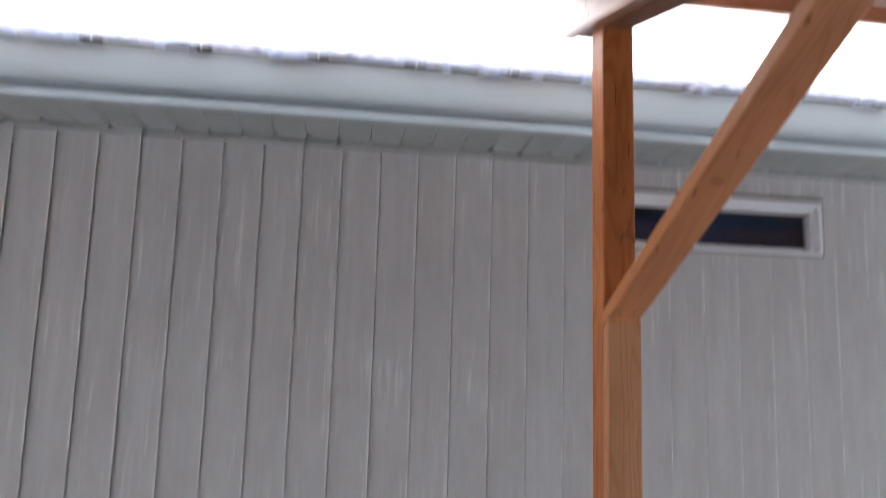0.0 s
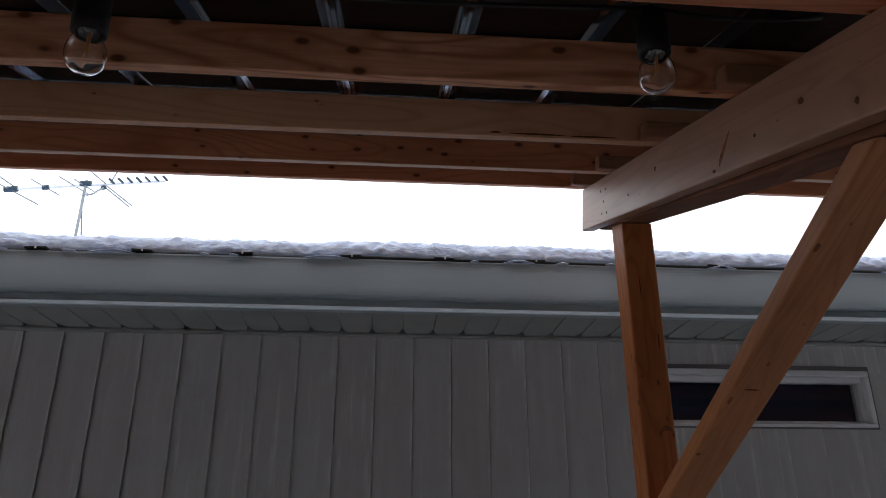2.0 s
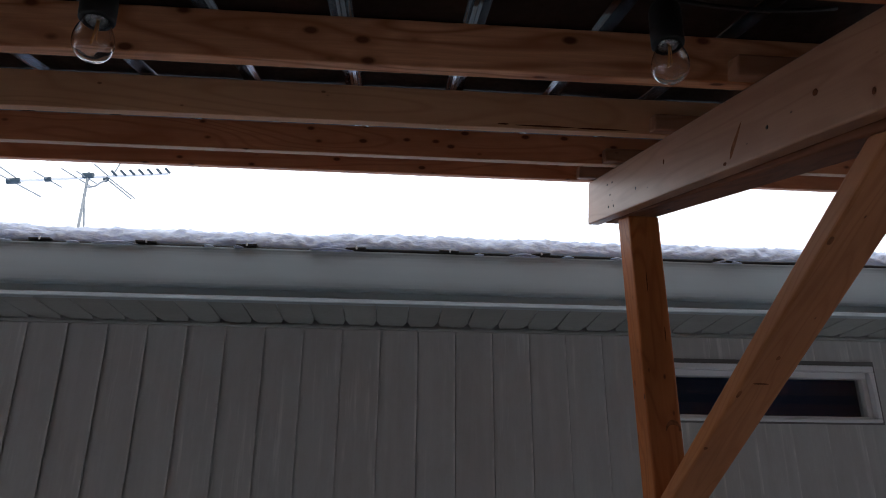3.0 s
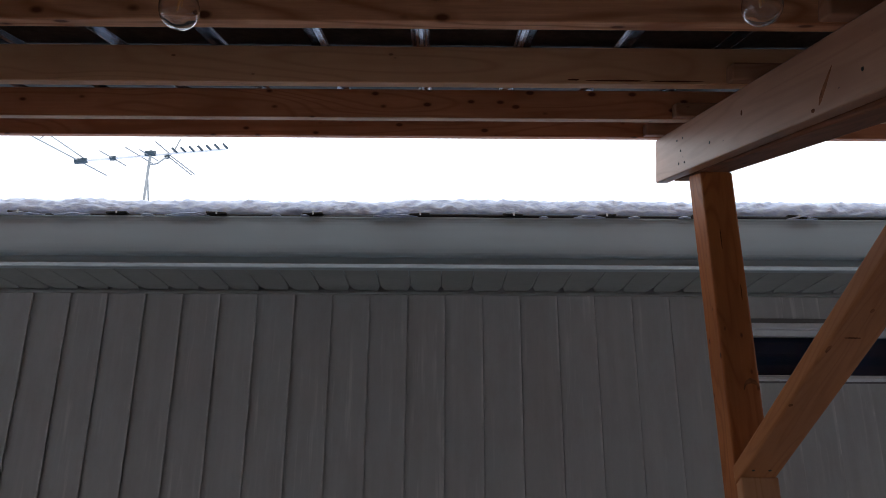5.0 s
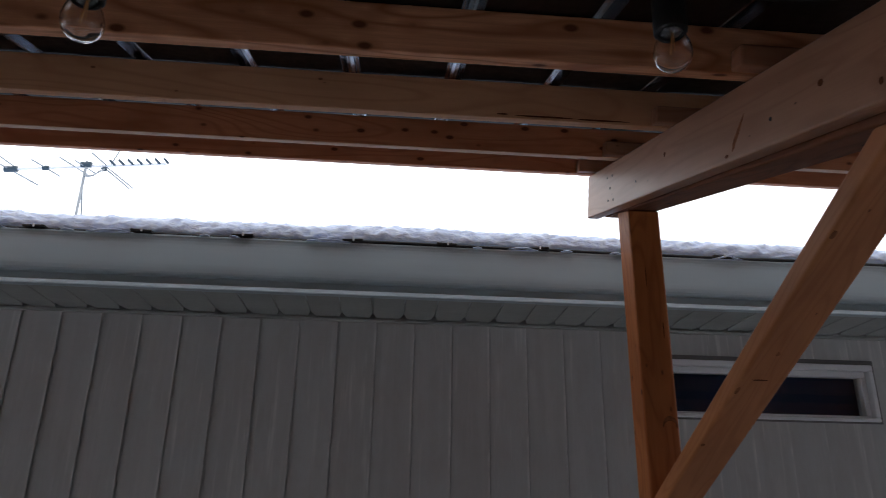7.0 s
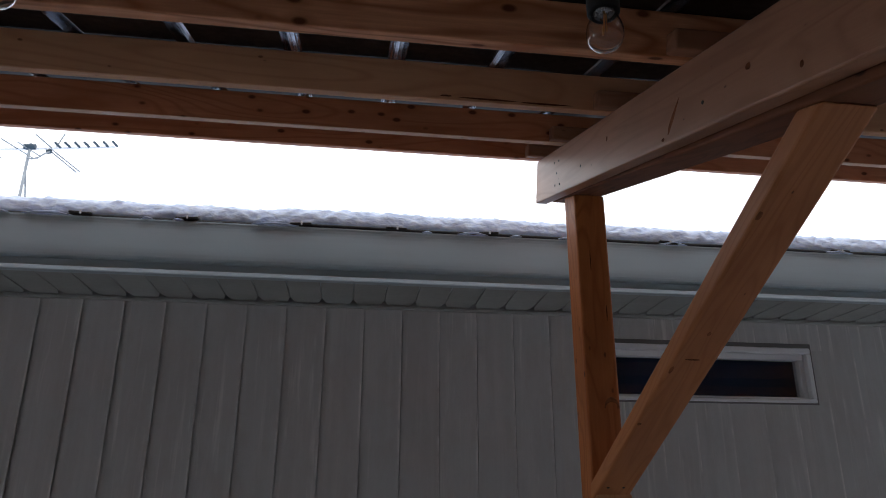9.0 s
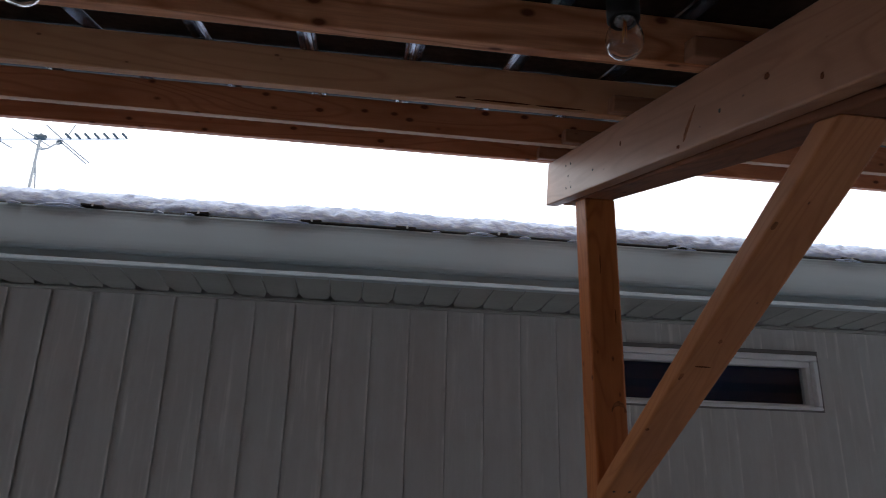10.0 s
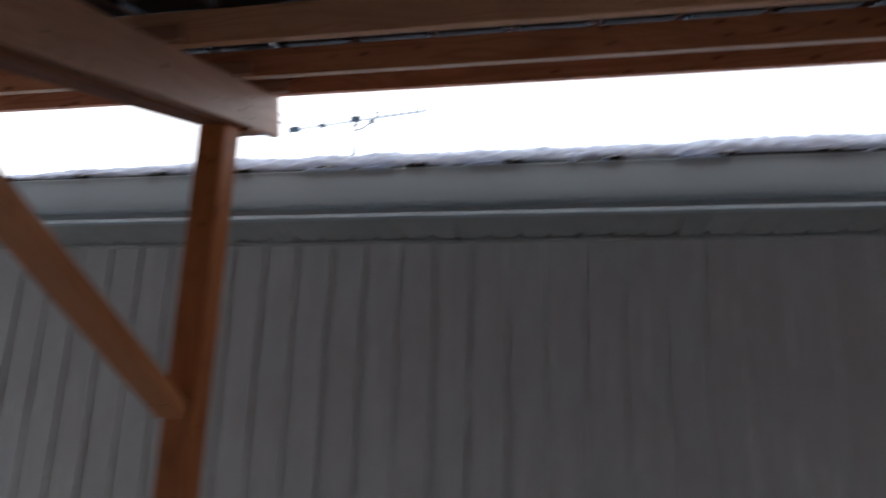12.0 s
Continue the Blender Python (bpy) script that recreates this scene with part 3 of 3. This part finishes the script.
def side_frame(x_in, s, post_y):
    """One side of the pergola: inner board, carrying timber, two posts and a knee brace. s: the way outward."""
    length = (END.y - BACK) / math.cos(ANG)
    origin = Vector((x_in + s * 0.0176, END.y, END.z)) - BEAM_ALONG * length
    beam = timber("beam", length, 0.0352, BEAM_H, WOOD_BEAM, frame_of(origin, BEAM_ALONG, BEAM_UP), "pale weathered board with knots and nails")
    xc = x_in + s * (0.0362 + 0.0412)
    start = Vector((xc, END.y, END.z)) - ALONG * length
    timber("carrier", length - 0.05, 0.0824, SEAT_H - 0.012, WOOD_SHADED, frame_of(start, ALONG, UP), "orange-stained timber on the posts, coloured dark for shade")
    for y in (post_y, -0.52):
        bm = box(-0.0412, 0.0412, -0.0412, 0.0412, 0, bottom(y), 0.006, 3)
        for v in bm.verts:
            v.co.x += (LEAN if s > 0 else 0.0) * (v.co.z - 2.4)
            if v.co.z > 1:
                v.co.z += TILT * v.co.y
        bm.transform(Matrix.Rotation(math.pi / 2, 4, "Y"))
        ob = part("post", bm, WOOD_POST, PERGOLA, "orange-stained square timber post")
        stand = ROOT_INV @ Matrix.Translation((xc + (0.0 if s > 0 else 0.012), y, 0)) @ Matrix.Rotation(-math.pi / 2, 4, "Y")
        ob.matrix_local = stand
        if y == post_y:
            front_post, back_to_post = ob, stand.inverted()
    # knee brace: a flat board from the post's front up to the carrier
    yf = post_y - 0.0412
    low = Vector((xc - (0.004 if s > 0 else 0.0), yf, 1.658 if s > 0 else 1.622))
    up = 0.552
    y_top = (low.z + up * yf - (END.z - TILT * END.y)) / (TILT + up)
    high = Vector((xc, y_top, bottom(y_top)))
    d = (high - low).normalized()
    normal = Vector((1, 0, 0)).cross(d)
    if normal.z < 0:
        normal = -normal
    run = (high - low).length
    bm = box(0, run, -0.0412, 0.0412, 0, 0.037, 0.006, 3)
    for v in bm.verts:
        if v.co.x < 0.02:
            v.co.x -= v.co.z * normal.y / d.y
        elif v.co.x > run - 0.02:
            v.co.x += v.co.z * (TILT * normal.y - normal.z) / (d.z - TILT * d.y)
    brace = part("brace", bm, WOOD_BRACE, PERGOLA, "tan flat knee brace with knots")
    brace.matrix_local = ROOT_INV @ frame_of(low, d, normal)
    nail_mesh = bpy.data.meshes.new("nail")
    bm = lathe([(0.0, 0.0014), (0.0028, 0.0011), (0.0035, 0.0), (0.0030, -0.003)], 10)
    bm.to_mesh(nail_mesh)
    bm.free()
    nail_mesh.materials.append(NAIL)
    for u in (-0.022, 0.014):
        piece("nail", nail_mesh, brace, pose(0.071, u, 0.0, 180))
    if s > 0:
        # the raw board nailed to the post's front, on which the brace stands
        foot = box(0, low.z + 0.020, -0.0412, 0.0412, -0.0176, 0.0176, 0.004, 2)
        sole = part("foot_board", foot, WOOD_RAW, PERGOLA, "pale raw board under the foot of the brace")
        sole.matrix_local = ROOT_INV @ frame_of(Vector((low.x + 0.003, yf - 0.018, 0)), (0, 0, 1), (0, -1, 0))
        # a knot's dark arch and two checks in the face of the post
        for name, bm, x, z, text in (("knot", arch_bm(0.020, 0.0075), 0.842, 1.868, "brown arched grain over a knot"), ("check", knot_bm(0.0016, 0.022, 1.7, False), 0.846, 2.105, "short drying crack"), ("check", knot_bm(0.0014, 0.030, 2.9, False), 0.812, 2.24, "short drying crack")):
            mark = part(name, bm, SPIKE if name == "knot" else KNOT, front_post, text)
            mark.matrix_local = back_to_post @ ROOT_INV @ pose(x, yf, z, 90)

    def on_beam(y, z):
        rel = Vector((0, y, z)) - Vector((0, origin.y, origin.z))
        return rel.dot(BEAM_ALONG), rel.dot(BEAM_UP)

    side = 0.0176 if s > 0 else -0.0176
    for y, z in ((1.898, 2.528), (1.858, 2.517), (1.882, 2.491), (1.903, 2.464), (1.864, 2.451), (1.699, 2.427), (1.142, 2.278)):
        u, h = on_beam(y, z)
        piece("nail", nail_mesh, beam, pose(u, side, h, -90 if s > 0 else 90))
    marks = ((1.528, 2.412, 0.0045, 0.0062), (1.019, 2.264, 0.0062, 0.0056), (0.917, 2.201, 0.0040, 0.0050), (1.237, 2.306, 0.0052, 0.038), (1.281, 2.283, 0.0065, 0.0035)) if s > 0 else ((1.478, 2.397, 0.006, 0.007), (1.840, 2.462, 0.005, 0.006))
    for y, z, rx, rz in marks:
        u, h = on_beam(y, z)
        spike = rz > 2 * rx
        knot = part("knot", knot_bm(rx, rz, y, spike), SPIKE if spike else KNOT, beam, "brown spike knot across the grain" if spike else "dark round knot")
        knot.matrix_local = pose(u, side, h, -90 if s > 0 else 90)
    if s > 0:
        for u, v, rx, rz in ((0.862, -0.036, 0.009, 0.0040), (0.500, -0.034, 0.012, 0.0034), (0.602, -0.004, 0.006, 0.004), (0.325, -0.035, 0.005, 0.004)):
            knot = part("knot", knot_bm(rx, rz, u, False), SPIKE, brace, "brown knot")
            knot.matrix_local = pose(u, v, 0.0, 180)
        split = part("crack", knot_bm(0.0022, 0.016, 3.1, False), KNOT, brace, "short dark crack across the board")
        split.matrix_local = pose(0.531, -0.006, 0.0, 180)
    else:
        # three nail points stick out of the end grain
        for h in (0.045, 0.066, 0.090):
            bm = bmesh.new()
            rod(bm, (0, 0, 0), (0.016, 0, 0.004), 0.0022, 6)
            tip = part("nail_point", bm, NAIL, beam, "nail point sticking out of the end grain")
            tip.matrix_local = pose(length - 0.001, 0.004, h)
        shim = part("shim", box(-0.024, 0.024, -0.032, 0.032, -0.012, 0.002, 0.002, 1), WOOD_BLOCK, PERGOLA, "short pale shim under the beam")
        shim.matrix_local = ROOT_INV @ frame_of(Vector((x_in - 0.024, post_y + 0.078, END.z + BEAM_TILT * (post_y + 0.078 - END.y))), (1, 0, 0), BEAM_UP)
    return xc


RIGHT_X = side_frame(0.743, 1, 1.899)
LEFT_X = side_frame(-1.317, -1, 1.848)
# Purlins and roof get extra unseen length at both ends to shade the wall.
P_X0, P_X1 = -5.4, 5.4
PURLIN_Y = (2.088, 1.850, 1.533, 1.203, 0.872, 0.54, 0.21, -0.12, -0.45)
SAG = {2.088: (-0.008, 0.076), 1.850: (-0.009, 0.074), 1.533: (-0.007, 0.076)}  # how far each sits below the line; its height
for y in PURLIN_Y:
    sink, tall = SAG.get(y, (-0.002, PURLIN_H))
    seat = Vector((0, y, bottom(y) + sink)) + UP * SEAT_H
    kind, text = WOOD_PURLIN, "reddish-brown knotty board on edge"
    if y == 1.533:
        kind, text = WOOD_TAN, "plain tan board on edge"
    elif y == 1.203:
        kind, text = WOOD_AMBER, "amber board on edge with bold grain and knots"
    ob = timber("purlin", P_X1 - P_X0, 0.038, tall, kind, frame_of(seat + ALONG * 0.019 + Vector((P_X0, 0, 0)), (1, 0, 0), UP), text, 0.003)
    ob.data.materials.append(WOOD_EDGE_LIT)
    for poly in ob.data.polygons:
        if poly.normal.z < -0.6 and y == 1.85:
            poly.material_index = 1  # lower edge coloured pale as if lit from below
    if y == 1.533:
        for x, half, h in ((0.475, 0.070, 0.0070), (0.385, 0.014, 0.0085), (0.600, 0.062, 0.0062)):
            wane = part("wane", knot_bm(half, 0.0021, x, False), KNOT, ob, "dark strip of bark along the lower edge")
            wane.matrix_local = pose(x - P_X0, -0.019, h, 90)
    # a short block beside the purlin at each side frame
    for xc, s in ((RIGHT_X, 1), (LEFT_X, -1)):
        x_from = xc - 0.119 if s > 0 else xc - 0.06
        timber("block", 0.176, 0.036, 0.035, WOOD_BLOCK, frame_of(seat + UP * 0.001 - ALONG * 0.0195 + Vector((x_from, 0, 0)), (1, 0, 0), UP), "short brown block nailed beside the purlin")

RIB0, RIB = 0.069, 0.2115


def roof_sheet():
    """Ribbed sheets, five ribs each, on the purlins."""
    run = (2.135 - BACK) / math.cos(ANG)
    zt = SEAT_H + PURLIN_H + 0.001
    o = Vector((0, 2.135, bottom(2.135))) + UP * zt - ALONG * run
    m = frame_of(o, (1, 0, 0), UP)
    # own axes: x along the purlins, y up the slope
    for k in range(-1, 9):
        i0 = -19 + 5 * k
        pts, mats = [], []
        for i in range(i0, i0 + 5):
            c = RIB0 + RIB * i
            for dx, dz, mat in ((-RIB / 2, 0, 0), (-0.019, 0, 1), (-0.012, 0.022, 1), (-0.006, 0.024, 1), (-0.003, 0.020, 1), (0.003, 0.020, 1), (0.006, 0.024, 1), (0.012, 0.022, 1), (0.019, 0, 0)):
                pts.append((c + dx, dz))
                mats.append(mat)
        pts.append((RIB0 + RIB * (i0 + 4) + RIB / 2, 0))
        bm = bmesh.new()
        a = [bm.verts.new((x, 0, z)) for x, z in pts]
        b = [bm.verts.new((x, run, z)) for x, z in pts]
        for j in range(len(pts) - 1):
            f = bm.faces.new((a[j], a[j + 1], b[j + 1], b[j]))
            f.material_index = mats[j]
        ob = part("roof_sheet", bm, [ROOF_PAN, ROOF_RIB_GLEAM], PERGOLA, "dark ribbed metal roofing sheet")
        ob.matrix_local = ROOT_INV @ m
        thick = ob.modifiers.new("thickness", "SOLIDIFY")
        thick.thickness, thick.offset = 0.0012, 1.0


roof_sheet()


# ---- string lights under the roof ----
def string_light(x, y, z_low, tilt):
    root = tagged(empty("string_light", x, y, z_low), "clear pear-shaped bulb in a black socket under the purlins", "light bulb", "string lights")
    prof = [(0.0, 0.0), (0.009, 0.0012), (0.0165, 0.0055), (0.0225, 0.0125), (0.0255, 0.0215), (0.0258, 0.0300), (0.0240, 0.0390), (0.0205, 0.0480), (0.0170, 0.0570), (0.0150, 0.0650), (0.0145, 0.0700)]
    inner = [(max(0.0, r - 0.0011), z + (0.0011 if r < 0.02 else 0.0)) for r, z in prof]
    bm = lathe(prof + inner[::-1], 40)
    part("bulb", bm, BULB_GLASS, root, "clear glass bulb", True)
    bm = bmesh.new()
    rod(bm, (-0.003, 0, 0.024), (0.002, 0, 0.060), 0.0017, 8)
    rod(bm, (0.003, 0, 0.030), (0.0035, 0, 0.058), 0.0008, 6)
    part("filament", bm, FILAMENT, root, "amber filament", True)
    part("cap", lathe([(0.0, 0.058), (0.0125, 0.058), (0.0135, 0.060), (0.0135, 0.064), (0.0, 0.066)], 24), BRASS, root, "pale metal bulb cap", True)
    part("socket", lathe([(0.0150, 0.0590), (0.0205, 0.0585), (0.0225, 0.061), (0.0230, 0.080), (0.0225, 0.118), (0.019, 0.128), (0.009, 0.134), (0.008, 0.150), (0.0, 0.152)], 28), BLACK, root, "black rubber socket", True)
    root.matrix_world = pose(x, y, z_low, tilt[0], tilt[1], 0)
    return root


CORD_Z = 2.407
for x, tilt in ((-0.872, (0, 2)), (-0.232, (1, -2)), (0.536, (-1, 1))):
    string_light(x, 1.015, 2.266 if x > 0.5 else 2.253, tilt)
xs = [-1.42, -0.872, -0.232, 0.536, 0.80]
pts = []
for a, b in zip(xs, xs[1:]):
    for i in range(10):
        u = i / 10
        pts.append((a + (b - a) * u, 1.015, CORD_Z - 0.012 * 4 * u * (1 - u)))
bm = tube(pts + [(0.80, 1.015, CORD_Z)], 0.0035)
tagged(link("light_cord", bm, BLACK, True), "black cord carrying the string lights", "cord")

siding(WALL)
